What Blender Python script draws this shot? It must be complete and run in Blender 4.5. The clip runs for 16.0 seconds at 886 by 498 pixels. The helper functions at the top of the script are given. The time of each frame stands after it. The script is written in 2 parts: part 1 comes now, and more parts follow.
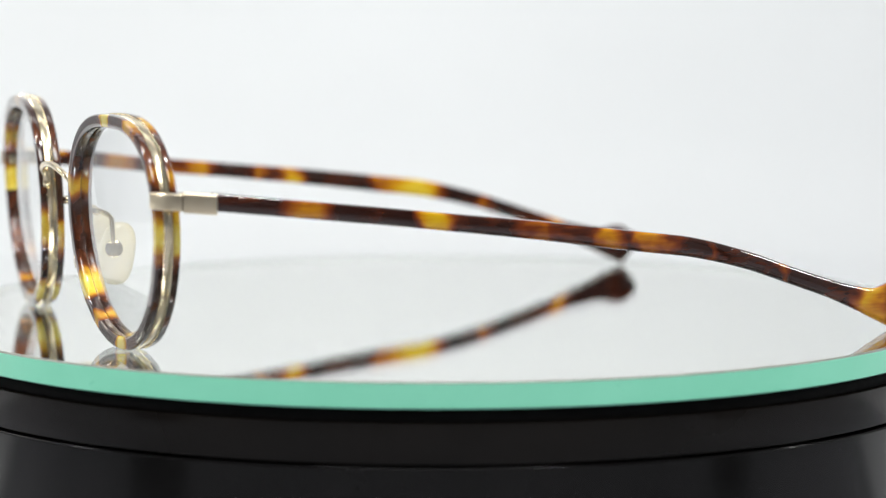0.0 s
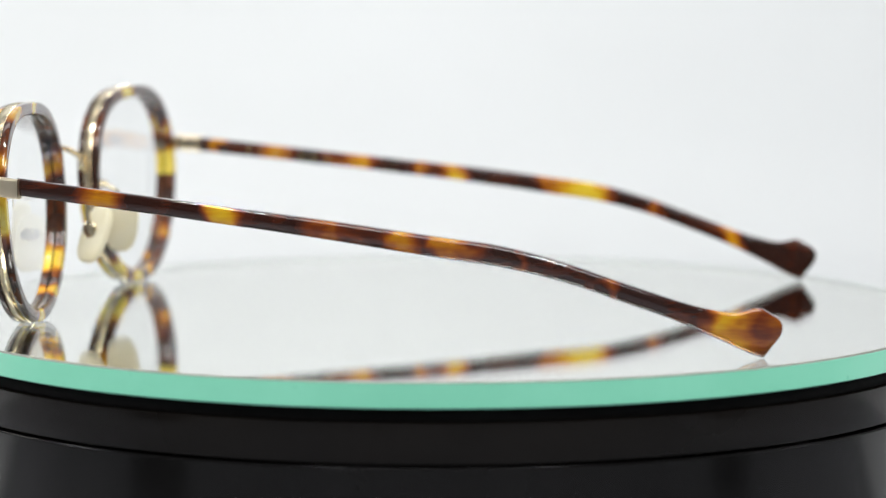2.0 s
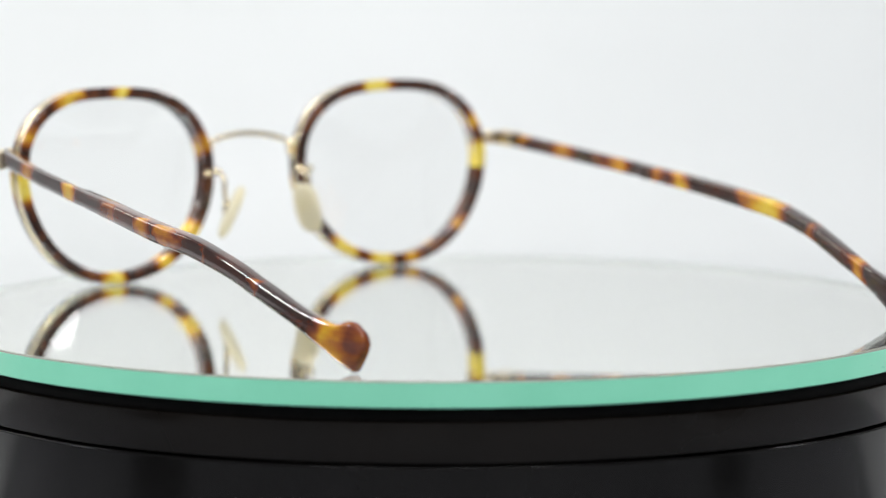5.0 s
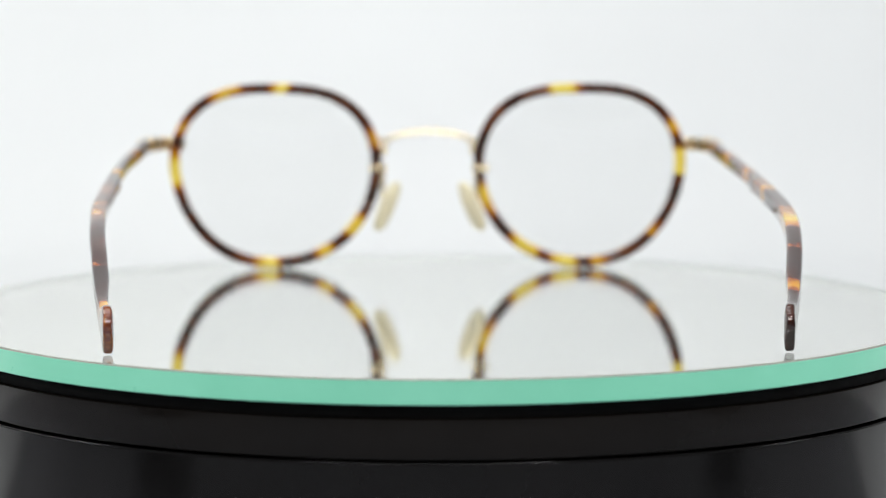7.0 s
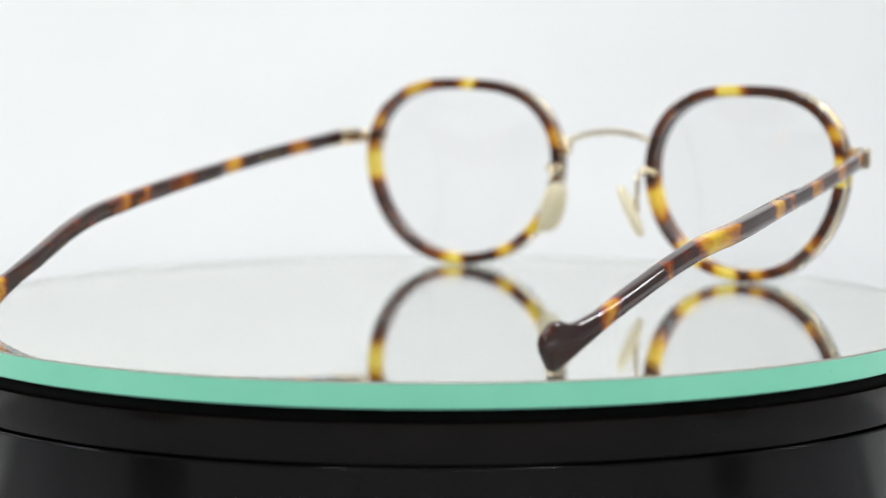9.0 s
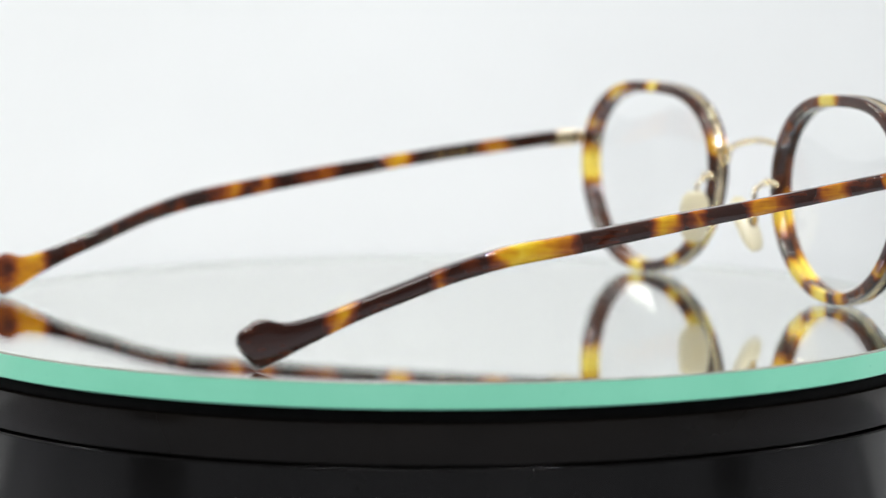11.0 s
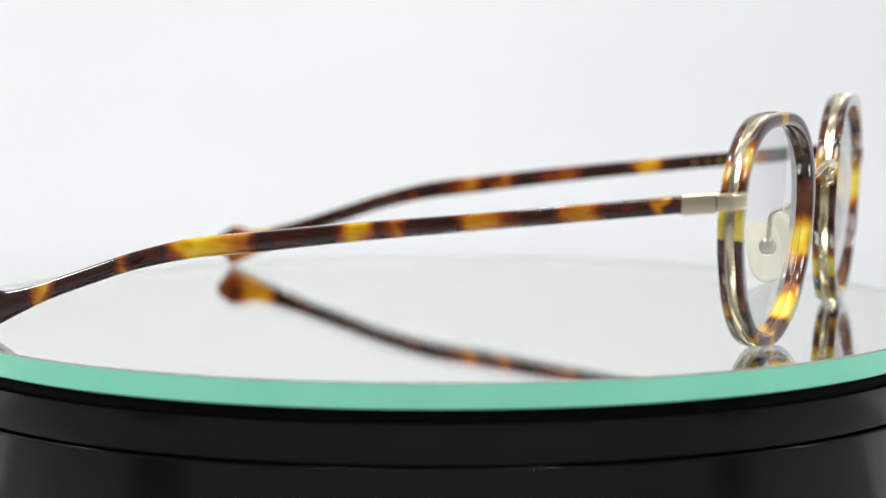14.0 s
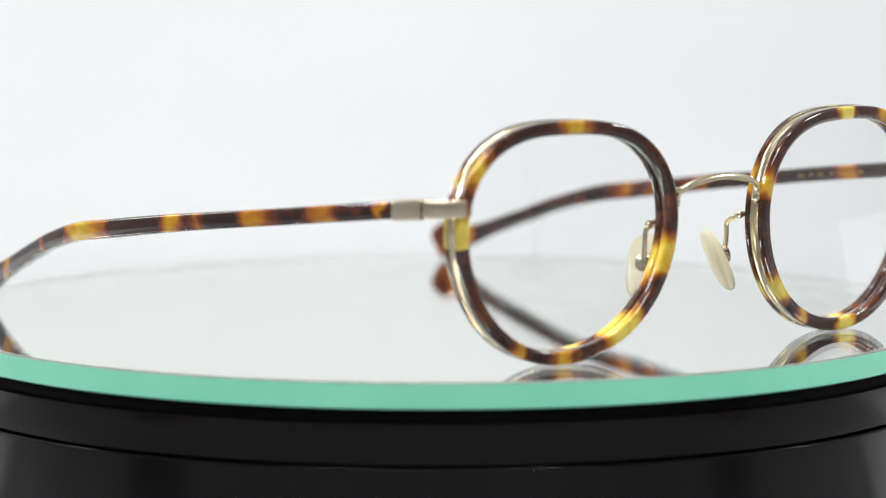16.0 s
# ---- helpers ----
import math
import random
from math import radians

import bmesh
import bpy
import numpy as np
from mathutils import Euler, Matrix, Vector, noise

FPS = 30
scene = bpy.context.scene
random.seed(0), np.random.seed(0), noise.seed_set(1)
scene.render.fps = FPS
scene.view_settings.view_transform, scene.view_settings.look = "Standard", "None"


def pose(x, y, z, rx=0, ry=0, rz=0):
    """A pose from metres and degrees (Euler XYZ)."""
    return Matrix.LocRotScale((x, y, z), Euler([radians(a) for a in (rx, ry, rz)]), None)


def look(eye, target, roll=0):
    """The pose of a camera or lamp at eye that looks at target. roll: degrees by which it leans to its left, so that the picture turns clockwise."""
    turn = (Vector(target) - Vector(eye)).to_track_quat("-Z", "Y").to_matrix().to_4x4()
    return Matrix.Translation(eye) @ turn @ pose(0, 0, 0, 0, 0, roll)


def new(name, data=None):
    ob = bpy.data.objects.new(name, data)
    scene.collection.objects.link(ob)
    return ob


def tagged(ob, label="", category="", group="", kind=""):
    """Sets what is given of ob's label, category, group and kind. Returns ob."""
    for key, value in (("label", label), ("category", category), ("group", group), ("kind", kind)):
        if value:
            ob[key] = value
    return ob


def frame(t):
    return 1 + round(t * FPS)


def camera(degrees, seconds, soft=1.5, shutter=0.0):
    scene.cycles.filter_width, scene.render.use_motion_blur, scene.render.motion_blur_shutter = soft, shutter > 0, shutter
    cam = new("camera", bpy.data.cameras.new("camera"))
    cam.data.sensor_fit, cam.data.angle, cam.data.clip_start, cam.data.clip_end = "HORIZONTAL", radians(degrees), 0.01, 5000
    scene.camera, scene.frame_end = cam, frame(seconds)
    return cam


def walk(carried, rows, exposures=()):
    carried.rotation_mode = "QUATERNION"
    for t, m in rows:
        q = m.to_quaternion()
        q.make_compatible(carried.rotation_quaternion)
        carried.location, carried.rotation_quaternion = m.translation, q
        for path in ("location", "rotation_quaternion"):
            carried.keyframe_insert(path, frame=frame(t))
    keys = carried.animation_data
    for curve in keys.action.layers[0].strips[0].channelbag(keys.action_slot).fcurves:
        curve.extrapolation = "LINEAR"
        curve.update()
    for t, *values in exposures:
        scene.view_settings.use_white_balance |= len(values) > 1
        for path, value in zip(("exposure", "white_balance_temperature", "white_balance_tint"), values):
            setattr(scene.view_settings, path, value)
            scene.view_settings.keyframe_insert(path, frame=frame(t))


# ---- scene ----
# camera: stands still on a tripod, long lens, shallow focus
EYE = (0.0, -0.60332, 0.07493)
cam = camera(17.562, 16.0, soft=1.1)
AIM = (0.00207, 1.0, -0.10348)


def view(back):
    """The tripod view, drawn back along its line of sight by some millimetres, as the lens breathes when it refocuses."""
    sight = Vector(AIM).normalized()
    eye = Vector(EYE) - sight * back * 0.001
    return look(eye, eye + sight, 0.0)


walk(cam, [(t, view(back)) for t, back in ((0.0, 1.6), (1.8, 2.0), (3.6, 2.6), (5.0, 4.0), (5.7, 5.2), (6.1, 7.5), (6.5, 12.5), (7.0, 13.0),
                                           (8.2, 13.0), (8.6, 10.0), (9.0, 0.5), (9.6, 0.0), (11.0, 0.0), (13.5, 0.0), (16.0, 0.0))])
cam.data.dof.use_dof = True
cam.data.dof.focus_distance = 0.558
cam.data.dof.aperture_fstop = 12.5

MM = 0.001
SPEED = -15.665          # turn of the table, degrees a second
START = 111.11

# ---- light: white photo tent, soft panel above, lamps above the front and at both sides ----
world = bpy.data.worlds.new("studio_world")
world.use_nodes = True
world.node_tree.nodes["Background"].inputs[0].default_value = (0.9, 0.95, 1.0, 1)
world.node_tree.nodes["Background"].inputs[1].default_value = 0.3
scene.world = world
scene.view_settings.exposure = -0.52


def area_lamp(name, eye, target, sx, sy, watts, colour):
    d = bpy.data.lights.new(name, "AREA")
    d.shape, d.size, d.size_y, d.energy, d.color = "RECTANGLE", sx, sy, watts, colour
    ob = new(name, d)
    ob.matrix_world = look(eye, target)
    return ob


area_lamp("tent_panel", (-0.12, 0.26, 0.82), (-0.14, 0.80, 0.34), 0.7, 0.4, 2.65, (0.945, 0.972, 0.992))
area_lamp("front_panel", (0.0, -0.62, 0.72), (0.0, 0.0, 0.0), 0.60, 0.25, 6.8, (0.975, 0.98, 0.97))
for lamp_x in (-0.20, 0.20):
    area_lamp("front_lamp", (lamp_x, -0.22, 0.66), (0.0, 0.0, 0.02), 0.05, 0.05, 1.9, (0.97, 0.985, 0.98))
for lamp_x in (-0.60, 0.60):
    area_lamp("side_softbox", (lamp_x, -0.05, 0.30), (0.0, 0.0, 0.02), 0.08, 0.08, 1.5, (0.98, 0.985, 0.975))
area_lamp("side_lamp", (-0.62, 0.30, 0.40), (0.3, 0.7, 0.2), 0.25, 0.25, 1.5, (1.0, 0.985, 0.89))


# ---- materials ----
def shader(name):
    m = bpy.data.materials.new(name)
    m.use_nodes = True
    return m, m.node_tree.nodes, m.node_tree.links, m.node_tree.nodes["Principled BSDF"]


def set_inputs(node, **values):
    for k, v in values.items():
        node.inputs[k.replace("_", " ")].default_value = v


def noise_node(nodes, links, scale, detail=3.0, coord="Object", distortion=0.0, stretch=None):
    tc = nodes.new("ShaderNodeTexCoord")
    n = nodes.new("ShaderNodeTexNoise")
    n.inputs["Scale"].default_value, n.inputs["Detail"].default_value = scale, detail
    n.inputs["Distortion"].default_value = distortion
    if stretch:
        mp = nodes.new("ShaderNodeMapping")
        mp.inputs["Scale"].default_value = stretch
        links.new(tc.outputs[coord], mp.inputs["Vector"])
        links.new(mp.outputs["Vector"], n.inputs["Vector"])
    else:
        links.new(tc.outputs[coord], n.inputs["Vector"])
    return n


def ramp_node(nodes, stops):
    r = nodes.new("ShaderNodeValToRGB")
    e = r.color_ramp.elements
    e[0].position, e[0].color = stops[0][0], (*stops[0][1], 1)
    e[1].position, e[1].color = stops[-1][0], (*stops[-1][1], 1)
    for pos, c in stops[1:-1]:
        q = e.new(pos)
        q.color = (*c, 1)
    return r


def bump(nodes, links, bsdf, src, strength, distance):
    b = nodes.new("ShaderNodeBump")
    b.inputs["Strength"].default_value, b.inputs["Distance"].default_value = strength, distance
    links.new(src, b.inputs["Height"])
    links.new(b.outputs["Normal"], bsdf.inputs["Normal"])


def mottled(name, c0, c1, scale, rough=0.5, metal=0.0, bump_mm=0.0, spread=0.2, **more):
    """One surface with two close tones, worn gloss and a fine relief."""
    m, nodes, links, b = shader(name)
    n = noise_node(nodes, links, scale, 5)
    r = ramp_node(nodes, [(0.35, c0), (0.65, c1)])
    links.new(n.outputs["Fac"], r.inputs["Fac"])
    links.new(r.outputs["Color"], b.inputs["Base Color"])
    n2 = noise_node(nodes, links, scale * 7, 4)
    mr = nodes.new("ShaderNodeMapRange")
    mr.inputs["To Min"].default_value, mr.inputs["To Max"].default_value = rough * (1 - spread), rough * (1 + spread)
    links.new(n2.outputs["Fac"], mr.inputs["Value"])
    links.new(mr.outputs["Result"], b.inputs["Roughness"])
    b.inputs["Metallic"].default_value = metal
    if bump_mm:
        bump(nodes, links, b, n2.outputs["Fac"], 0.5, bump_mm * MM)
    set_inputs(b, **more)
    return m


def tortoise(name, patches, blur, wobble, grain=None, dark=0.46, lift=0.56, streak=0.22):
    """Polished tortoiseshell acetate. patches: (centre, half width, strength 0..1) along the strip; strong ones are clear yellow."""
    m, nodes, links, b = shader(name)

    def math_node(op, a, c, third=None):
        q = nodes.new("ShaderNodeMath")
        q.operation = op
        for k, v in enumerate((a, c, third)):
            if v is None:
                continue
            if isinstance(v, (int, float)):
                q.inputs[k].default_value = v
            else:
                links.new(v, q.inputs[k])
        return q.outputs[0]
    soft = (1.0, 0.7, 0.9) if grain else None
    at = nodes.new("ShaderNodeAttribute")
    at.attribute_name = "along"
    big = noise_node(nodes, links, 170, 2.0, stretch=soft)
    mid = noise_node(nodes, links, 230, 1.5, distortion=0.4, stretch=soft)
    fine = noise_node(nodes, links, 900, 3.0, stretch=grain)
    pos = math_node("MULTIPLY_ADD", math_node("SUBTRACT", mid.outputs["Fac"], 0.5), wobble, at.outputs["Fac"])
    # each patch is a flat-topped hump with soft sides; the ramp follows the highest hump
    humps = []
    for centre, half, kind in patches:
        side = min(blur * 0.7, half * 0.8 + 0.004) + half * 0.55
        humps.append((centre, half * 0.45, side, lift + (1.0 - lift) * kind))
    marks = sorted(p for c, top, side, v in humps for p in (c - top - side, c - top, c + top, c + top + side) if 0.0 < p < 1.0)
    apart = 0.003
    while True:
        kept = []
        for p in marks:
            if not kept or p - kept[-1] > apart:
                kept.append(p)
        if len(kept) <= 30:
            break
        apart += 0.001
    clean = []
    for p in kept:
        v = max(h * min(max((top + side - abs(p - c)) / side, 0.0), 1.0) for c, top, side, h in humps)
        clean.append((p, (v, v, v)))
    r = ramp_node(nodes, clean)
    links.new(pos, r.inputs["Fac"])
    level = math_node("MULTIPLY_ADD", math_node("SUBTRACT", big.outputs["Fac"], dark), 0.80, r.outputs["Color"])
    level = math_node("MULTIPLY_ADD", math_node("SUBTRACT", fine.outputs["Fac"], 0.5), streak, level)
    tone = ramp_node(nodes, [(0.0, (0.042, 0.013, 0.006)), (0.13, (0.095, 0.025, 0.008)), (0.28, (0.20, 0.053, 0.009)), (0.46, (0.37, 0.125, 0.010)),
                             (0.66, (0.63, 0.32, 0.016)), (0.90, (0.80, 0.58, 0.06)), (1.0, (0.88, 0.70, 0.12))] if grain is None else [(0.0, (0.034, 0.009, 0.005)), (0.13, (0.088, 0.018, 0.006)), (0.28, (0.20, 0.036, 0.005)), (0.46, (0.43, 0.122, 0.006)),
                             (0.66, (0.70, 0.30, 0.006)), (0.90, (0.86, 0.55, 0.015)), (1.0, (0.92, 0.66, 0.04))])
    links.new(level, tone.inputs["Fac"])
    links.new(tone.outputs["Color"], b.inputs["Base Color"])
    set_inputs(b, Roughness=0.10, IOR=1.5)
    b.inputs["Coat Weight"].default_value = 1.0
    b.inputs["Coat Roughness"].default_value = 0.03
    b.inputs["Coat IOR"].default_value = 1.55
    bump(nodes, links, b, big.outputs["Fac"], 0.12, 0.1 * MM)
    tr = nodes.new("ShaderNodeBsdfTranslucent")
    links.new(tone.outputs["Color"], tr.inputs["Color"])
    mix = nodes.new("ShaderNodeMixShader")
    mix.inputs[0].default_value = 0.17 if grain else 0.09
    out = nodes["Material Output"]
    links.new(b.outputs[0], mix.inputs[1])
    links.new(tr.outputs[0], mix.inputs[2])
    links.new(mix.outputs[0], out.inputs["Surface"])
    return m


def glass(name, tint, ior):
    m, nodes, links, b = shader(name)
    set_inputs(b, Roughness=0.0, IOR=ior)
    b.inputs["Base Color"].default_value = (*tint, 1)
    b.inputs["Transmission Weight"].default_value = 1.0
    return m


PAPER = mottled("white_paper", (0.86, 0.87, 0.88), (0.89, 0.90, 0.91), 6, 0.9, bump_mm=0.2)
WALL = mottled("tent_cloth", (0.46, 0.47, 0.48), (0.52, 0.53, 0.54), 9, 0.9, bump_mm=0.3)
# darker grey puts the dimness of the room into the wall colour
PAINTED_DUSK = mottled("painted_dim_wall", (0.26, 0.265, 0.27), (0.32, 0.325, 0.33), 5, 0.8)
TABLE = mottled("grey_table", (0.30, 0.305, 0.33), (0.42, 0.42, 0.45), 12, 0.8, bump_mm=0.1)
ARRIS = mottled("ground_arris", (0.22, 0.24, 0.20), (0.32, 0.33, 0.28), 400, 0.5, bump_mm=0.03)
LINING = mottled("edge_lining", (0.74, 0.78, 0.75), (0.80, 0.84, 0.81), 60, 0.6)
PLATE = glass("plate_glass", (0.998, 1.0, 0.994), 1.45)
GREEN = mottled("glass_edge", (0.28, 0.83, 0.58), (0.31, 0.87, 0.62), 60, 0.30, bump_mm=0.02)
SILVER = mottled("mirror_silver", (0.975, 0.99, 0.955), (0.98, 0.994, 0.962), 8, 0.0, metal=1.0)
PLASTIC = mottled("black_plastic", (0.004, 0.0038, 0.0038), (0.007, 0.0065, 0.0065), 30, 0.14, bump_mm=0.012, Specular_IOR_Level=0.22)
PLATFORM = mottled("brown_black_plastic", (0.0055, 0.0045, 0.0038), (0.009, 0.0072, 0.006), 30, 0.18, bump_mm=0.012, Specular_IOR_Level=0.17)
# near-black without gloss: shade below the mirror put into the colour
SHADE_BLACK = mottled("shade_black", (0.004, 0.004, 0.004), (0.006, 0.006, 0.006), 90, 0.9, bump_mm=0.05, Specular_IOR_Level=0.1)
GOLD = mottled("pale_gold", (0.82, 0.70, 0.48), (0.88, 0.77, 0.56), 300, 0.2, metal=1.0, bump_mm=0.004)
SATIN = mottled("satin_gold", (0.88, 0.75, 0.54), (0.93, 0.81, 0.61), 300, 0.33, metal=1.0, bump_mm=0.004)
STEEL = mottled("bright_steel", (0.75, 0.72, 0.68), (0.82, 0.80, 0.76), 300, 0.14, metal=1.0)
LENS = glass("demo_lens", (0.995, 1.0, 0.998), 1.5)
PRINT = mottled("gold_print", (0.35, 0.24, 0.08), (0.42, 0.3, 0.1), 300, 0.4, metal=0.6)
PAD = mottled("cream_silicone", (0.98, 0.93, 0.75), (0.99, 0.95, 0.81), 200, 0.16, bump_mm=0.004)


def let_light_through(m, share):
    """Mixes a translucent share into a material."""
    nodes, links = m.node_tree.nodes, m.node_tree.links
    b, out = nodes["Principled BSDF"], nodes["Material Output"]
    tr, mix = nodes.new("ShaderNodeBsdfTranslucent"), nodes.new("ShaderNodeMixShader")
    links.new(b.inputs["Base Color"].links[0].from_socket, tr.inputs["Color"])
    mix.inputs[0].default_value = share
    links.new(b.outputs[0], mix.inputs[1])
    links.new(tr.outputs[0], mix.inputs[2])
    links.new(mix.outputs[0], out.inputs["Surface"])


PAD.node_tree.nodes["Principled BSDF"].inputs["Transmission Weight"].default_value = 0.25
let_light_through(PAD, 0.5)


# ---- mesh helpers ----
def mesh_from(name, verts, faces, mats, along=None, smooth=True, slots=None):
    me = bpy.data.meshes.new(name)
    me.from_pydata([tuple(v) for v in verts], [], faces)
    for m in mats:
        me.materials.append(m)
    if slots:
        me.polygons.foreach_set("material_index", slots)
    if along is not None:
        a = me.attributes.new("along", "FLOAT", "POINT")
        a.data.foreach_set("value", [float(v) for v in along])
    me.polygons.foreach_set("use_smooth", [smooth] * len(me.polygons))
    bm = bmesh.new()
    bm.from_mesh(me)
    bmesh.ops.recalc_face_normals(bm, faces=bm.faces)
    for e in bm.edges:                      # crisp where faces meet at a corner
        if len(e.link_faces) == 2 and e.calc_face_angle() > radians(48):
            e.smooth = False
    bm.to_mesh(me)
    bm.free()
    me.update()
    return me


def part(name, me, parent, label=""):
    ob = new(name, me)
    ob.parent = parent
    if label:
        tagged(ob, label)
    return ob


def lathe(profile, n=192):
    """Turned body: profile is (radius, z) from the top centre down, closed at a zero radius."""
    verts, faces, rings = [], [], []
    for r, z in profile:
        if r == 0:
            rings.append([len(verts)])
            verts.append((0, 0, z))
        else:
            rings.append(list(range(len(verts), len(verts) + n)))
            verts += [(r * math.cos(2 * math.pi * k / n), r * math.sin(2 * math.pi * k / n), z) for k in range(n)]
    for a, b in zip(rings, rings[1:]):
        for k in range(n):
            q = (k + 1) % n
            if len(a) == 1 and len(b) == 1:
                continue
            if len(a) == 1:
                faces.append((a[0], b[k], b[q]))
            elif len(b) == 1:
                faces.append((a[k], b[0], a[q]))
            else:
                faces.append((a[k], b[k], b[q], a[q]))
    return verts, faces


def tube(path, radius, n=10, flat=1.0, ends=True):
    """A wire along a smooth path in mm; radius may vary along it."""
    pts = [Vector(p) for p in path]
    fine = []
    for i in range(len(pts) - 1):
        p0, p1, p2, p3 = pts[max(i - 1, 0)], pts[i], pts[i + 1], pts[min(i + 2, len(pts) - 1)]
        for k in range(6):
            t = k / 6
            fine.append(0.5 * (2 * p1 + (p2 - p0) * t + (2 * p0 - 5 * p1 + 4 * p2 - p3) * t * t + (3 * p1 - p0 - 3 * p2 + p3) * t ** 3))
    fine.append(pts[-1])
    verts, faces = [], []
    side = None
    for i, p in enumerate(fine):
        d = (fine[min(i + 1, len(fine) - 1)] - fine[max(i - 1, 0)]).normalized()
        if side is None:
            side = d.orthogonal().normalized()
        side = (side - d * side.dot(d)).normalized()
        up = d.cross(side)
        u = i / (len(fine) - 1)
        r = radius(u) if callable(radius) else radius
        for k in range(n):
            a = 2 * math.pi * k / n
            verts.append((p + side * r * math.cos(a) + up * r * flat * math.sin(a)) * MM)
    for i in range(len(fine) - 1):
        for k in range(n):
            q = (k + 1) % n
            faces.append((i * n + k, i * n + q, (i + 1) * n + q, (i + 1) * n + k))
    if ends:
        faces.append(tuple(range(n)))
        faces.append(tuple(range((len(fine) - 1) * n, len(fine) * n)))
    return verts, faces


def ribbon(path, height, thick, bevel=0.3):
    """A bar of rounded section along a plan path of (x, y, z) in mm, standing on edge."""
    sec = []
    for cx, cz, a0 in ((1, 1, 0), (-1, 1, 90), (-1, -1, 180), (1, -1, 270)):
        for k in range(4):
            a = radians(a0 + 30 * k)
            sec.append((cx * (thick / 2 - bevel) + bevel * math.cos(a), cz * (height / 2 - bevel) + bevel * math.sin(a)))
    n = len(sec)
    pts = [Vector(p) for p in path]
    verts, faces = [], []
    for i, p in enumerate(pts):
        d = (pts[min(i + 1, len(pts) - 1)] - pts[max(i - 1, 0)])
        d.z = 0
        d.normalize()
        s = Vector((d.y, -d.x, 0))
        verts += [(p + s * a + Vector((0, 0, b))) * MM for a, b in sec]
    for i in range(len(pts) - 1):
        for k in range(n):
            q = (k + 1) % n
            faces.append((i * n + k, i * n + q, (i + 1) * n + q, (i + 1) * n + k))
    faces += [tuple(range(n)), tuple(range((len(pts) - 1) * n, len(pts) * n))]
    return verts, faces


def ball(c, r, sx=1.0, sy=1.0, sz=1.0, n=14, square=1.0):
    """A ball, or with square under 1 a pillow with full corners."""
    def full(v):
        return math.copysign(abs(v) ** square, v)
    verts, faces = [], []
    m = n // 2
    for i in range(1, m):
        a = math.pi * i / m
        for k in range(n):
            b = 2 * math.pi * k / n
            verts.append(((c[0] + sx * r * full(math.sin(a)) * full(math.cos(b))) * MM, (c[1] + sy * r * full(math.sin(a)) * full(math.sin(b))) * MM, (c[2] + sz * r * full(math.cos(a))) * MM))
    for i in range(m - 2):
        for k in range(n):
            q = (k + 1) % n
            faces.append((i * n + k, i * n + q, (i + 1) * n + q, (i + 1) * n + k))
    faces += [tuple(range(n)), tuple(range((m - 2) * n, (m - 1) * n))]
    return verts, faces


def drum(c, axis, r, h, n=20):
    """A short pin or rivet in mm."""
    q = Vector(axis).normalized().to_track_quat("Z", "Y")
    verts, faces = [], []
    prof = [(r * 0.82, -h / 2), (r, -h / 2 + 0.12 * r), (r, h / 2 - 0.12 * r), (r * 0.82, h / 2)]
    for rr, z in prof:
        for k in range(n):
            a = 2 * math.pi * k / n
            verts.append((Vector(c) + q @ Vector((rr * math.cos(a), rr * math.sin(a), z))) * MM)
    for i in range(3):
        for k in range(n):
            j = (k + 1) % n
            faces.append((i * n + k, i * n + j, (i + 1) * n + j, (i + 1) * n + k))
    faces += [tuple(range(n)), tuple(range(3 * n, 4 * n))]
    return verts, faces


def merged(*bits):
    verts, faces = [], []
    for v, f in bits:
        o = len(verts)
        verts += v
        faces += [tuple(i + o for i in q) for q in f]
    return verts, faces


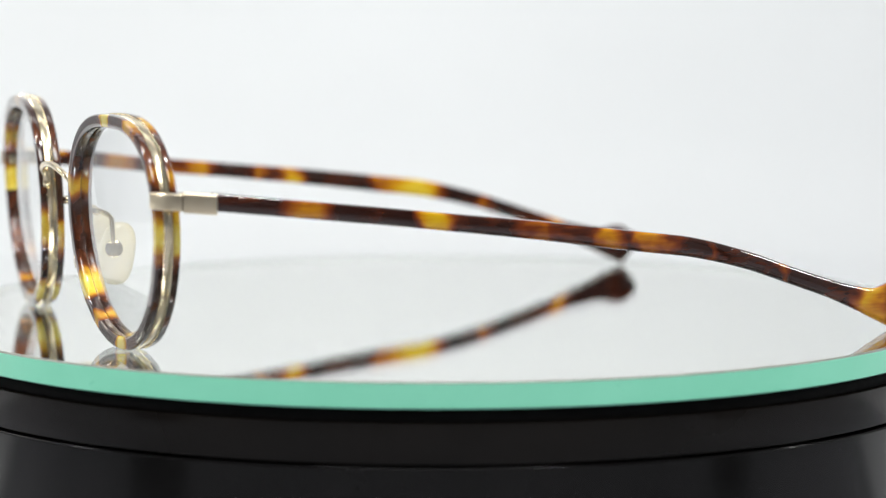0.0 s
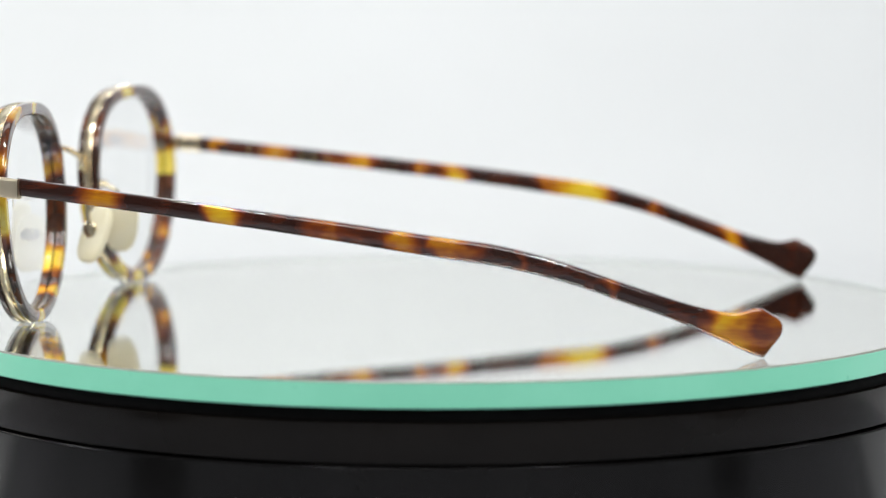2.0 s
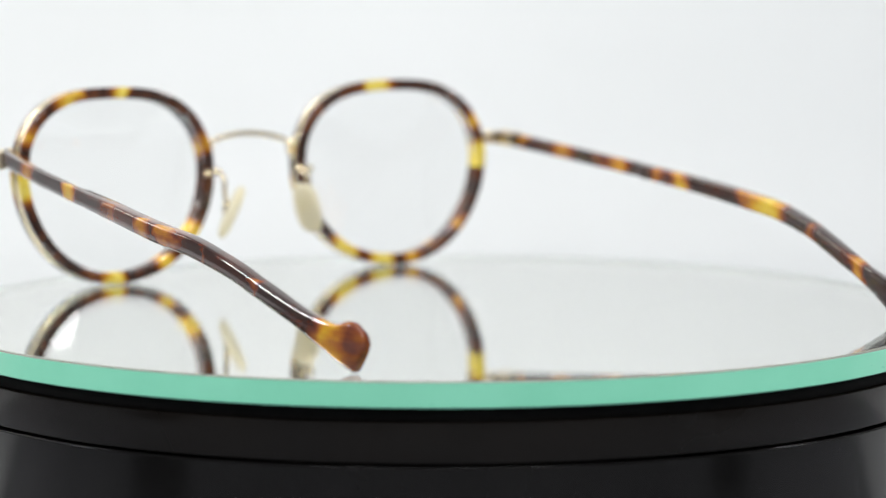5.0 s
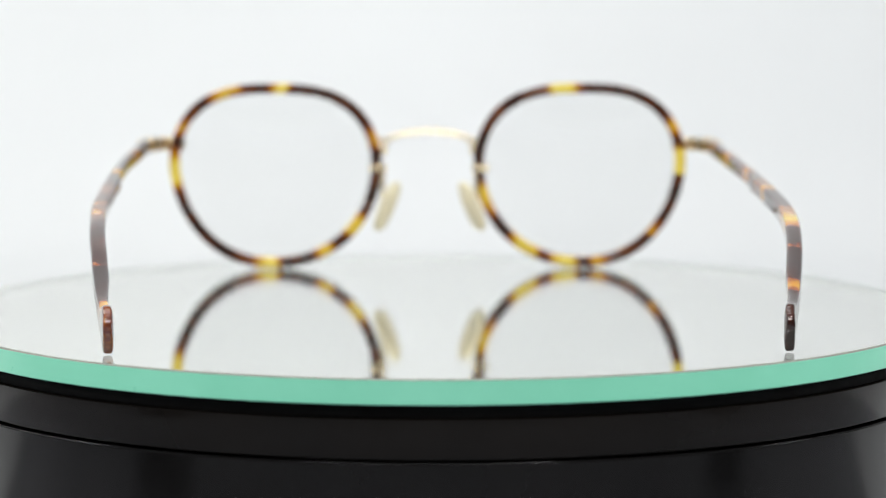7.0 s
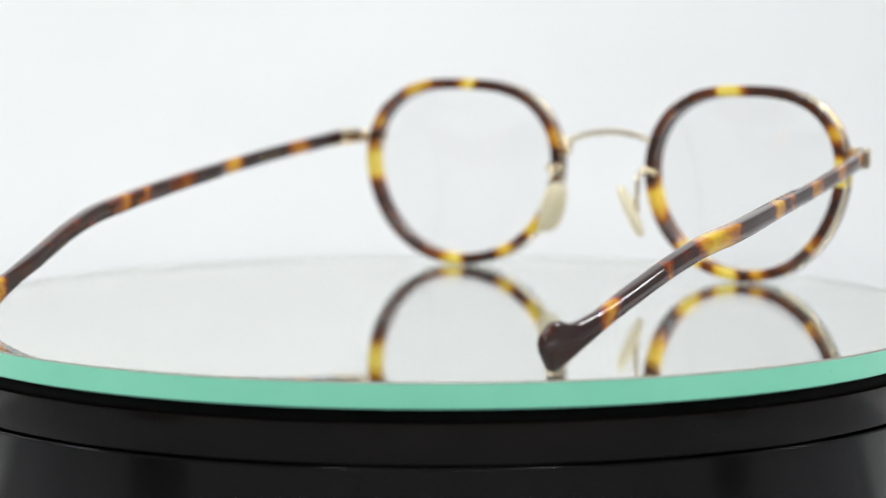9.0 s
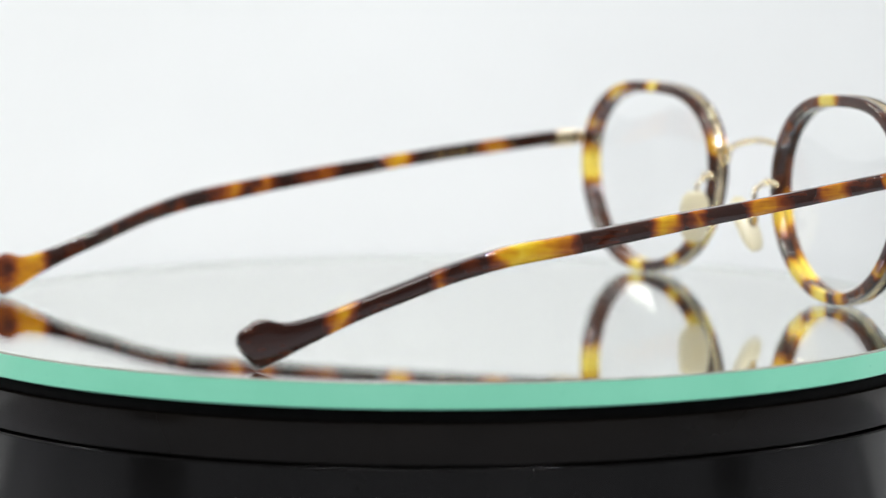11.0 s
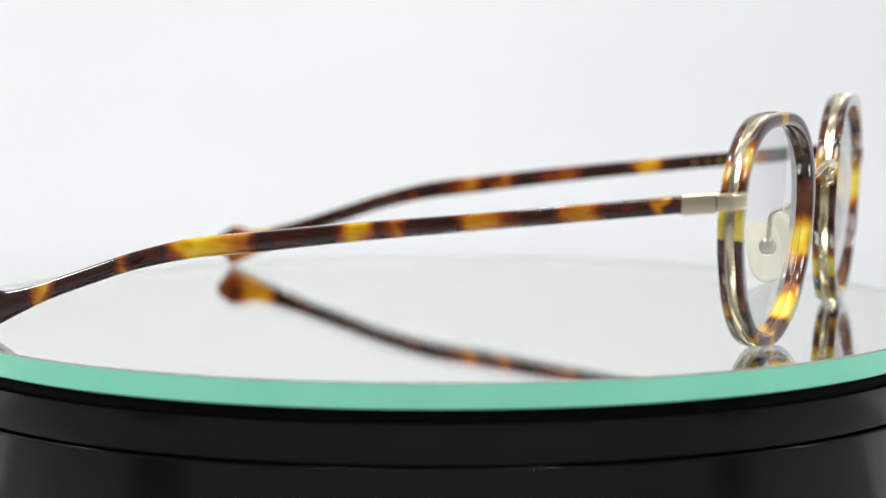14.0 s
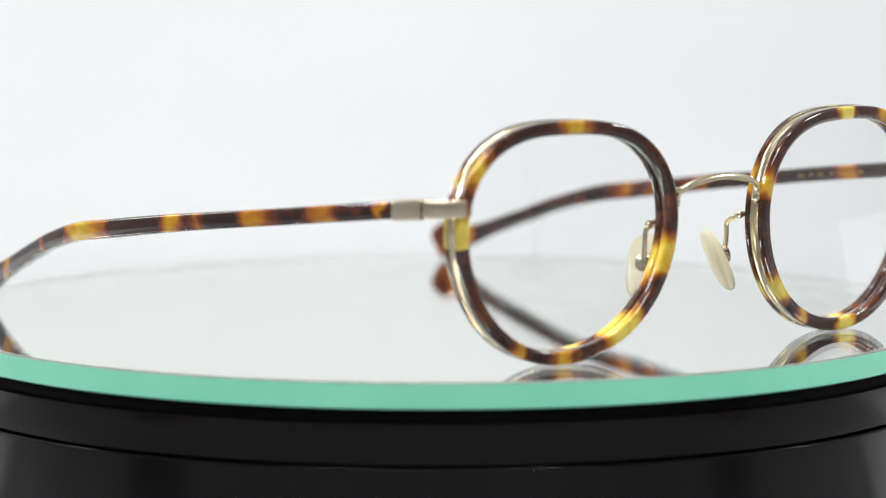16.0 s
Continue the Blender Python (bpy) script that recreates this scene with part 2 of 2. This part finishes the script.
# ---- the place: white tent with a curved paper sweep ----
def build_tent():
    zt, zc, x0, x1, yf, yb = -0.072, 0.90, -0.70, 0.70, -1.10, 0.80
    # floor and backdrop in one swept sheet of paper
    ye = 0.03
    prof = [(ye, zt)] + [(yb - 0.06 + 0.06 * math.sin(radians(a)), zt + 0.06 - 0.06 * math.cos(radians(a))) for a in range(0, 91, 6)] + [(yb, zc)]
    verts, faces = [], []
    for y, z in prof:
        verts += [(x0, y, z), (x1, y, z), (x0, y + 0.002, z - 0.003), (x1, y + 0.002, z - 0.003)]
    for i in range(len(prof) - 1):
        a, b = 4 * i, 4 * i + 4
        faces += [(a, a + 1, b + 1, b), (a + 2, b + 2, b + 3, a + 3), (a, b, b + 2, a + 2), (a + 1, a + 3, b + 3, b + 1)]
    tagged(new("backdrop", mesh_from("backdrop", verts, faces, [PAPER])), "seamless white paper sweep under and behind the turntable", "backdrop", kind="structure")

    def slab(name, a, b, label, mat=WALL):
        v = [(x, y, z) for x in (a[0], b[0]) for y in (a[1], b[1]) for z in (a[2], b[2])]
        f = [(0, 1, 3, 2), (4, 6, 7, 5), (0, 4, 5, 1), (2, 3, 7, 6), (0, 2, 6, 4), (1, 5, 7, 3)]
        tagged(new(name, mesh_from(name, v, f, [mat], smooth=False)), label, name.split("_")[0], kind="structure")
    t = 0.01
    ym = 0.32
    slab("wall_west", (x0 - t, ym, zt - 0.02), (x0, yb + t, zc), "plain pale grey cloth side of the photo tent")
    slab("wall_east", (x1, ym, zt - 0.02), (x1 + t, yb + t, zc), "plain pale grey cloth side of the photo tent")
    # unseen walls, added so that gloss and metal reflect a dark front
    slab("wall_southwest", (x0 - t, yf, zt - 0.02), (x0, ym, zc), "added unseen side wall, dimness of the room put into its grey", PAINTED_DUSK)
    slab("wall_southeast", (x1, yf, zt - 0.02), (x1 + t, ym, zc), "added unseen side wall, dimness of the room put into its grey", PAINTED_DUSK)
    slab("wall_south", (x0 - t, yf - t, zt - 0.02), (x1 + t, yf, zc), "added unseen wall behind the camera, dimness put into its grey", PAINTED_DUSK)
    slab("table", (x0, yf, zt - 0.02), (x1, yb, zt - 0.004), "grey table top under and before the paper sweep", TABLE)
    slab("ceiling", (x0 - t, yf - t, zc), (x1 + t, yb + t, zc + t), "plain pale grey cloth top of the photo tent")


# ---- turntable and mirror ----
RADIUS = 0.1062


def build_turntable():
    base = tagged(new("turntable"), "glossy black plastic display turntable standing on white paper", "turntable")
    base.location = (0, 0, -0.072)
    R = RADIUS
    # recessed black band added for the shade under the mirror's overhang
    v, f = lathe([(0, 0.0671), (R - 0.0016, 0.0671), (R - 0.0014, 0.0668), (R - 0.0014, 0.0648), (R - 0.0016, 0.0646), (0, 0.0646)])
    part("shade_band", mesh_from("shade_band", v, f, [SHADE_BLACK]), base, "matt black band painted for the shade under the mirror's overhang")
    z = 0.0645
    prof = [(0, z), (R - 0.0012, z), (R - 0.0010, z - 0.0001), (R - 0.0008, z - 0.0002), (R - 0.0008, z - 0.0072), (R - 0.0010, z - 0.0075), (R - 0.0016, z - 0.0076), (0, z - 0.0076)]
    v, f = lathe(prof)
    part("platform", mesh_from("platform", v, f, [PLATFORM]), base, "glossy black turning platform")
    v, f = lathe([(0, z - 0.0081), (R - 0.0008, z - 0.0081), (R - 0.0007, z - 0.0082), (R - 0.0007, z - 0.0085), (R - 0.0006, 0.010), (R - 0.0004, 0.002), (R - 0.0014, 0.0), (0, 0.0)])
    part("base", mesh_from("base", v, f, [PLASTIC]), base, "glossy black drum base")
    return base


def build_mirror():
    disc = tagged(new("mirror_disc"), "round plate-glass mirror with a green ground edge on the turntable", "mirror")
    R, h = RADIUS, 0.0049
    v, f = lathe([(R - 0.0003, 0.0), (R - 0.0001, -0.00012), (R, -0.00034)], 256)
    part("arris", mesh_from("arris", v, f, [ARRIS]), disc, "grey-brown bevelled rim line")
    v, f = lathe([(R, -0.00034), (R, -0.00038), (R, -h + 0.00026), (R, -h + 0.00022), (R - 0.00022, -h), (R - 0.00026, -h), (R - 0.0012, -h)], 256)
    part("ground_edge", mesh_from("ground_edge", v, f, [GREEN]), disc, "sea-green ground glass edge")
    v, f = lathe([(0, 0.0), (R - 0.0003, 0.0)], 256)
    part("glass_face", mesh_from("glass_face", v, f, [PLATE], smooth=False), disc, "clear polished glass top")
    v, f = lathe([(R - 0.0012, -h), (R - 0.0012, -h + 0.0004), (R - 0.0010, -0.0006), (R - 0.0004, -0.0003)], 256)
    part("edge_lining", mesh_from("edge_lining", v, f, [LINING]), disc, "pale inner side of the edge")
    v, f = lathe([(0, -h + 0.0004), (R - 0.0012, -h + 0.0004), (R - 0.0012, -h), (0, -h)], 256)
    part("silver_back", mesh_from("silver_back", v, f, [SILVER], smooth=False), disc, "silvered back")
    return disc


def build_dark_stand(x, y, r):
    """Unseen black stand added beside the camera, to put a dark patch in the gloss of the drum."""
    stand = tagged(new("dark_stand"), "added unseen black stand with round foot on the grey table, for a dark patch in the drum's gloss", "lamp stand", "lamp stands")
    stand.location = (x, y, -0.076)
    v, f = lathe([(0, 0.0), (r, 0.0), (r, 0.008), (r * 0.94, 0.011), (r * 0.4, 0.016), (0, 0.017)], 48)
    part("foot", mesh_from("foot", v, f, [PLASTIC]), stand, "round black foot")
    v, f = lathe([(0, 0.016), (0.006, 0.016), (0.006, 0.735), (0, 0.735)], 20)
    part("pole", mesh_from("pole", v, f, [PLASTIC]), stand, "slim black pole")
    return stand


# ---- eyeglasses ----
def rim_radius(a):
    """Outline of one lens rim round its middle, mm; a in radians, 0 towards the nose, 90 degrees up."""
    return 1.033 * (23.489 - 0.147 * math.cos(a) + 0.597 * math.sin(a) + 1.584 * math.cos(2 * a) - 0.101 * math.sin(2 * a)
            + 0.09 * math.cos(3 * a) + 0.799 * math.sin(3 * a) - 0.332 * math.cos(4 * a) - 0.073 * math.sin(4 * a))


RISE = 1.005


def outline(a, inset):
    e = 0.01
    p = [Vector((rim_radius(q) * math.cos(q), RISE * rim_radius(q) * math.sin(q))) for q in (a - e, a, a + e)]
    d = (p[2] - p[0]).normalized()
    return p[1] - Vector((d.y, -d.x)) * inset


def rim_loop(section, n, flip):
    """A ring of the given section: (inset, depth) in mm, or a function of the step. flip mirrors it for the other eye."""
    verts, faces, along = [], [], []
    for i in range(n + 1):
        b = 2 * math.pi * i / n             # turn as seen from behind
        a = b if flip > 0 else math.pi - b
        sec = section(i) if callable(section) else section
        for inset, depth in sec:
            p = outline(a, inset)
            verts.append((flip * p.x * MM, depth * MM, p.y * MM))
            along.append(i / n)
    m = len(sec)
    for i in range(n):
        for k in range(m):
            q = (k + 1) % m
            faces.append((i * m + k, i * m + q, (i + 1) * m + q, (i + 1) * m + k))
    return verts, faces, along


def ring_section(face):
    """Section of one acetate ring, (inset, depth): rounded outside and in front, stepped inside to hold band and lens."""
    sec = [(1.3, 1.02), (0.12, 1.02), (0.03, 1.06), (0.0, 1.16)]
    for ci, cd, r, a0 in ((0.6, 1.8, 0.6, 180), (1.95, 1.75, 0.65, 90)):
        for k in range(6):
            a = radians(a0 - 18 * k)
            sec.append((ci + r * math.cos(a), cd + r * math.sin(a)))
    sec += [(2.6, 0.75), (2.5, 0.48), (1.3, 0.45)]
    return [(i, face * d) for i, d in sec]


# tortoise patches: rims by turn / 360 as seen from behind, temples by length from the hinge
def turn(deg, half, kind):
    return (deg % 360 / 360, half / 360, kind)


SHELL_L = tortoise("tortoise_rim_left", [turn(18, 5, 0.1), turn(88, 5, 1.0), turn(122, 8, 0.2), turn(155, 3, 0.0), turn(178, 9, 0.8), turn(264, 6, 1.0), turn(302, 4, 0.2), turn(326, 6, 0.6)], 0.018, 0.045, dark=0.43)
SHELL_R = tortoise("tortoise_rim_right", [turn(6, 7, 0.95), turn(27, 3, 0.3), turn(101, 6, 1.0), turn(194, 9, 0.35), turn(233, 8, 0.9), turn(261, 6, 1.0), turn(284, 5, 0.15), turn(324, 3, 0.2)], 0.018, 0.045, dark=0.43)

SHELL_R_FRONT = tortoise("tortoise_rim_right_front", [turn(4, 11, 0.9), turn(33, 6, 0.35), turn(90, 8, 0.1), turn(191, 9, 0.55), turn(231, 11, 0.9), turn(272, 6, 0.15), turn(300, 4, 0.0)], 0.022, 0.045, dark=0.43)


def span(p, lo, hi, kind):
    return (p(lo) + p(hi)) / 2, abs(p(hi) - p(lo)) / 2, kind


def left_arm(px):
    return (px - 122) / 1372


def right_arm(px):
    return (1404 - px) / 1368


SHELL_ARM_L = tortoise("tortoise_temple_left", [span(left_arm, 245, 315, 0.25), span(left_arm, 495, 538, 0.5), span(left_arm, 665, 725, 0.1), span(left_arm, 825, 855, 0.2),
                       span(left_arm, 893, 940, 0.35), span(left_arm, 1040, 1050, 0.0), span(left_arm, 1196, 1206, 0.1), span(left_arm, 1372, 1428, 0.5), span(left_arm, 1440, 1480, 0.0)], 0.026, 0.055, (1.0, 0.2, 1.8), 0.50, 0.30, 0.34)
SHELL_ARM_R = tortoise("tortoise_temple_right", [span(right_arm, 1365, 1350, 0.6), span(right_arm, 1260, 1205, 0.35), span(right_arm, 1105, 1020, 0.3),
                       span(right_arm, 915, 890, 0.3), span(right_arm, 858, 815, 0.7), span(right_arm, 640, 600, 0.4), span(right_arm, 595, 490, 1.0), span(right_arm, 395, 368, 0.15), span(right_arm, 228, 194, 0.4)], 0.026, 0.055, (1.0, 0.2, 1.8), 0.49, 0.32, 0.34)


def smooth_table(table, y):
    """Smooth curve through a short falling table of (y, value)."""
    for i in range(len(table) - 1):
        (ya, va), (yb, vb) = table[i], table[i + 1]
        if yb <= y <= ya or i == len(table) - 2:
            def slope(k):
                k0, k1 = max(k - 1, 0), min(k + 1, len(table) - 1)
                return (table[k1][1] - table[k0][1]) / (table[k1][0] - table[k0][0])
            h = yb - ya
            t = min(max((y - ya) / h, 0), 1)
            return ((2 * t ** 3 - 3 * t * t + 1) * va + (t ** 3 - 2 * t * t + t) * h * slope(i)
                    + (3 * t * t - 2 * t ** 3) * vb + (t ** 3 - t * t) * h * slope(i + 1))


ARM_MID = [(70, 29.8), (50, 27.7), (29, 25.45), (8, 23.15), (-14, 20.35), (-25, 18.9), (-37, 16.0), (-45, 13.35), (-55, 9.9), (-60, 8.05), (-63, 7.0), (-66, 5.98), (-68, 5.4),
           (-69.5, 5.18), (-71.2, 5.05), (-72.4, 4.85), (-73.2, 4.65), (-74.6, 5.1), (-75.6, 5.45), (-76.2, 5.6), (-76.6, 5.7)]
ARM_HIGH = [(70, 3.3), (29, 3.3), (8, 3.6), (-14, 3.9), (-25, 3.9), (-37, 3.6), (-55, 3.7), (-60, 4.2), (-63, 4.8), (-66, 5.55), (-68, 6.4),
            (-69.5, 7.35), (-71.2, 8.6), (-72.4, 9.0), (-73.2, 8.9), (-74.6, 6.2), (-75.6, 4.4), (-76.2, 3.0), (-76.6, 1.4)]
ARM_OUT = [(70, 68.9), (51, 71.1), (38, 72.4), (20, 74.0), (4, 75.0), (-8, 75.5), (-20, 75.1), (-36, 73.6), (-54, 70.7), (-72.5, 66.9), (-76.6, 66.2)]


def arm_out(y, side):
    """Outer face of a temple; the left one is bent in a little more."""
    s = min(max((45 - y) / 65, 0), 1) - 0.55 * min(max((-40 - y) / 34, 0), 1)
    return smooth_table(ARM_OUT, y) - (2.3 * s if side < 0 else 0.0)


def arm_thick(y):
    s = min(max((25 - y) / 2.2, 0), 1)
    t = 2.2 + 1.1 * s * s * (3 - 2 * s)
    t -= 1.1 * min(max((-50 - y) / 12, 0), 1)
    if y < -73.5:
        t *= 1 - 0.3 * ((-73.5 - y) / 3.1) ** 2
    return t


def arm_lift(y, side):
    k = 0.4 if side < 0 else -0.2
    return k * (1 if y > 40 else max((y + 5) / 45, -0.9 if y > -50 else -0.9 * max((y + 74) / 24, 0)))


def temple_mesh(name, side, mat):
    verts, faces, along = [], [], []
    ys = list(np.linspace(70, -60, 75)) + list(np.linspace(-60.5, -76.6, 44))
    n = 20
    for y in ys:
        mid, high, out, th = smooth_table(ARM_MID, y) + arm_lift(y, side), smooth_table(ARM_HIGH, y), arm_out(y, side), arm_thick(y)
        for k in range(n):
            a = 2 * math.pi * (k + 0.5) / n
            ca, sa = math.cos(a), math.sin(a)
            p = 4.6
            u = math.copysign(abs(ca) ** (2 / p), ca)
            w = math.copysign(abs(sa) ** (2 / p), sa)
            verts.append((side * (out - th / 2 + th / 2 * u) * MM, (y - 0.2) * MM, (mid + high / 2 * w) * MM))
            along.append((70 - y) / 146.6)
    for i in range(len(ys) - 1):
        for k in range(n):
            q = (k + 1) % n
            faces.append((i * n + k, i * n + q, (i + 1) * n + q, (i + 1) * n + k))
    faces += [tuple(range(n)), tuple(range((len(ys) - 1) * n, len(ys) * n))]
    return mesh_from(name, verts, faces, [mat], along)


def lens_mesh():
    """Thin meniscus lens that fills the rim."""
    verts, faces = [], []
    n, rings = 96, 8
    for face, bulge in ((0, 1.0), (1, -1.0)):
        for r in range(rings + 1):
            u = r / rings
            for i in range(n if r else 1):
                a = 2 * math.pi * i / n
                p = outline(a, 2.1) * u
                y = 1.9 - 1.9 * u * u + bulge * 0.38
                verts.append((p.x * MM, y * MM, p.y * MM))
    per = 1 + rings * n
    for s in range(2):
        o = s * per
        for i in range(n):
            j = (i + 1) % n
            faces.append((o, o + 1 + i, o + 1 + j))
            for r in range(rings - 1):
                faces.append((o + 1 + r * n + i, o + 1 + (r + 1) * n + i, o + 1 + (r + 1) * n + j, o + 1 + r * n + j))
    e = 1 + (rings - 1) * n
    for i in range(n):
        j = (i + 1) % n
        faces.append((e + i, per + e + i, per + e + j, e + j))
    return mesh_from("lens", verts, faces, [LENS])


def build_eyeglasses():
    g = tagged(new("eyeglasses"), "round tortoiseshell eyeglasses with pale gold metal trim, open on the mirror", "eyeglasses")
    zc = 22.6
    lens_data = lens_mesh()
    for side, cx, shell in ((-1, -37.0, SHELL_L), (1, 36.4, SHELL_R)):
        flip = -side
        # tilt of the front, and its slight wrap round the face
        m = pose(cx * MM, 78.3 * MM, zc * MM, -2.5, 0, -4.3 * side)
        n = 160
        v, f, al = rim_loop(ring_section(-1), n, flip)
        back = part("rim", mesh_from("rim", v, f, [shell], al), g, "tortoiseshell acetate back rim")
        back.matrix_basis = m
        v, f, al = rim_loop(ring_section(1), n, flip)
        front = part("rim", mesh_from("rim", v, f, [SHELL_R_FRONT if side > 0 else shell], al), g, "tortoiseshell acetate front rim")
        front.matrix_basis = m
        # metal band between the two rims, with a beaded line along each edge

        def band(i):
            q = 0.2 * (i % 4 == 0)
            half = [(0.34, 1.0), (0.22 - q, 0.95), (0.18 - q, 0.84), (0.28, 0.72), (0.33, 0.66), (0.26, 0.33)]
            return [(1.28, -1.0)] + [(u, -w) for u, w in half] + [(0.22, 0.0)] + half[::-1] + [(1.28, 1.0)]
        v, f, al = rim_loop(band, 960, flip)
        metal = part("metal_band", mesh_from("metal_band", v, f, [GOLD]), g, "pale gold band with beaded edges")
        metal.matrix_basis = m
        lens = part("lens", lens_data, g, "clear lens")
        lens.matrix_basis = m
        lens.visible_shadow = False
        # endpiece: gold bar from the band round to the hinge
        x = lambda q: side * q
        zz = 30.2 if side < 0 else 29.9
        path = [(x(61.1), 79.0, zz), (x(62.0), 78.9, zz), (x(63.3), 78.5, zz), (x(64.9), 77.7, zz), (x(66.4), 76.6, zz), (x(67.2), 75.1, zz)]
        v, f = ribbon(path, 3.2, 1.2, 0.4)
        ep = part("endpiece", mesh_from("endpiece", v, f, [SATIN]), g, "pale gold endpiece")
        v, f = merged(ribbon([(x(59.6), 78.6, zz), (x(59.6), 76.0, zz)], 2.6, 1.2), drum((x(61.6), 76.4, zz), (0, 0, 1), 0.8, 2.2))
        part("clasp", mesh_from("clasp", v, f, [GOLD]), ep)
        v, f = ribbon([(x(67.2), 74.9, zz), (x(67.9), 73.0, zz - 0.1), (x(68.75), 70.3, zz - 0.35), (x(69.0), 69.2, zz - 0.4)], 3.8, 1.6, 0.45)
        sleeve = part("temple_sleeve", mesh_from("temple_sleeve", v, f, [SATIN]), g, "pale gold temple sleeve")
        hx = x(65.6)
        v, f = merged(drum((hx, 74.8, zz), (0, 0, 1), 1.05, 2.9), ribbon([(hx, 74.8, zz), (x(66.6), 72.0, zz - 0.1), (x(67.3), 69.5, zz - 0.3)], 2.6, 0.9, 0.2))
        part("hinge", mesh_from("hinge", v, f, [GOLD]), g, "gold barrel hinge")
        v, f = drum((hx, 74.8, zz + 1.5), (0, 0, 1), 0.7, 0.5)
        part("screw", mesh_from("screw", v, f, [STEEL]), sleeve, "tiny steel screw")
        arm = part("temple", temple_mesh("temple", side, SHELL_ARM_L if side < 0 else SHELL_ARM_R), g, "mottled tortoiseshell temple with a flared tip")
        # printed marking inside the temple, too small to read
        bars = []
        for k, w in enumerate((1.4, 0.9, 1.8, 1.2, 2.2, 1.0, 1.6)):
            y = 58 - 3.1 * k
            xx = side * (arm_out(y, side) - arm_thick(y) - 0.03)
            z0 = smooth_table(ARM_MID, y) + arm_lift(y, side)
            bars.append(ribbon([(xx, y + w / 2, z0), (xx, y - w / 2, z0 - 0.1 * w)], 0.5, 0.06, 0.02))
        v, f = merged(*bars)
        part("printed_marking", mesh_from("printed_marking", v, f, [PRINT], smooth=False), arm, "small gold printed marking")
        # nose pad: arm from the band, then down to a round box and the pad
        v, f = tube([(x(12.6), 77.3, 24.5), (x(11.6), 76.9, 24.6), (x(10.9), 76.2, 24.2), (x(11.0), 74.6, 23.4), (x(11.2), 73.6, 22.6), (x(11.3), 73.4, 20.0), (x(11.1), 73.2, 17.4)], 0.52)
        pad_arm = part("pad_arm", mesh_from("pad_arm", v, f, [GOLD]), g, "bent gold nose-pad arm")
        v, f = merged(ball((x(11.1), 77.0, 24.5), 0.85), ball((x(13.7), 77.1, 24.2), 0.85, sx=1.3, sy=0.8), tube([(x(11.0), 77.1, 24.5), (x(12.4), 77.2, 24.6), (x(13.8), 77.3, 24.2)], 0.55))
        part("pad_mount", mesh_from("pad_mount", v, f, [GOLD]), pad_arm)
        v, f = drum((x(10.9), 73.0, 16.4), (side, 0.25, 0.15), 1.75, 1.6)
        part("pad_box", mesh_from("pad_box", v, f, [GOLD]), pad_arm, "round metal pad box")
        v, f = ball((0, 0, 0), 1.0, 1.35, 3.5, 6.5, 32, 0.74)
        pad = part("nose_pad", mesh_from("nose_pad", v, f, [PAD]), pad_arm, "cream silicone nose pad")
        pad.matrix_basis = pose(side * 10.2 * MM, 72.2 * MM, 15.4 * MM, 4, 24 * -side, 24 * side)
    # bridge: arched wire with a curl at each end that runs down the rim
    def wire(s):
        return [(s * 12.0, 80.9, 27.2), (s * 11.1, 81.2, 27.6), (s * 10.6, 81.5, 28.6), (s * 10.5, 81.8, 29.8), (s * 10.2, 82.2, 30.7),
                (s * 9.4, 82.6, 31.2), (s * 7.2, 83.0, 31.95), (s * 3.6, 83.2, 32.6)]
    path = wire(-1) + [(0, 83.3, 32.85)] + wire(1)[::-1]
    v, f = tube(path, lambda u: 0.50 + 0.16 * math.sin(math.pi * u) ** 2, 14)
    br = part("bridge", mesh_from("bridge", v, f, [GOLD]), g, "arched pale gold bridge")
    for s in (-1, 1):
        v, f = tube([(s * 12.3, 81.2, 30.4), (s * 11.4, 81.6, 30.7), (s * 10.4, 82.1, 30.75)], lambda u: 0.62 - 0.1 * u)
        part("scroll", mesh_from("scroll", v, f, [GOLD]), br)
        v, f = ball((s * 10.9, 81.5, 28.3), 1.05, 0.9, 0.8, 1.1)
        part("solder_joint", mesh_from("solder_joint", v, f, [GOLD]), br)
    return g


build_tent()
turntable = build_turntable()
mirror = build_mirror()
# added stands, placed where the drum's gloss should turn dark
build_dark_stand(-0.325, -0.235, 0.045)
build_dark_stand(0.335, -0.215, 0.030)
glasses = build_eyeglasses()


def motions():
    """Mirror and glasses turn together at an even pace."""
    def rows(z):
        return [(0.5 * k, pose(0, 0, z, 0, 0, START + SPEED * 0.5 * k)) for k in range(33)]
    walk(mirror, rows(0.0))
    walk(glasses, rows(0.0))


motions()
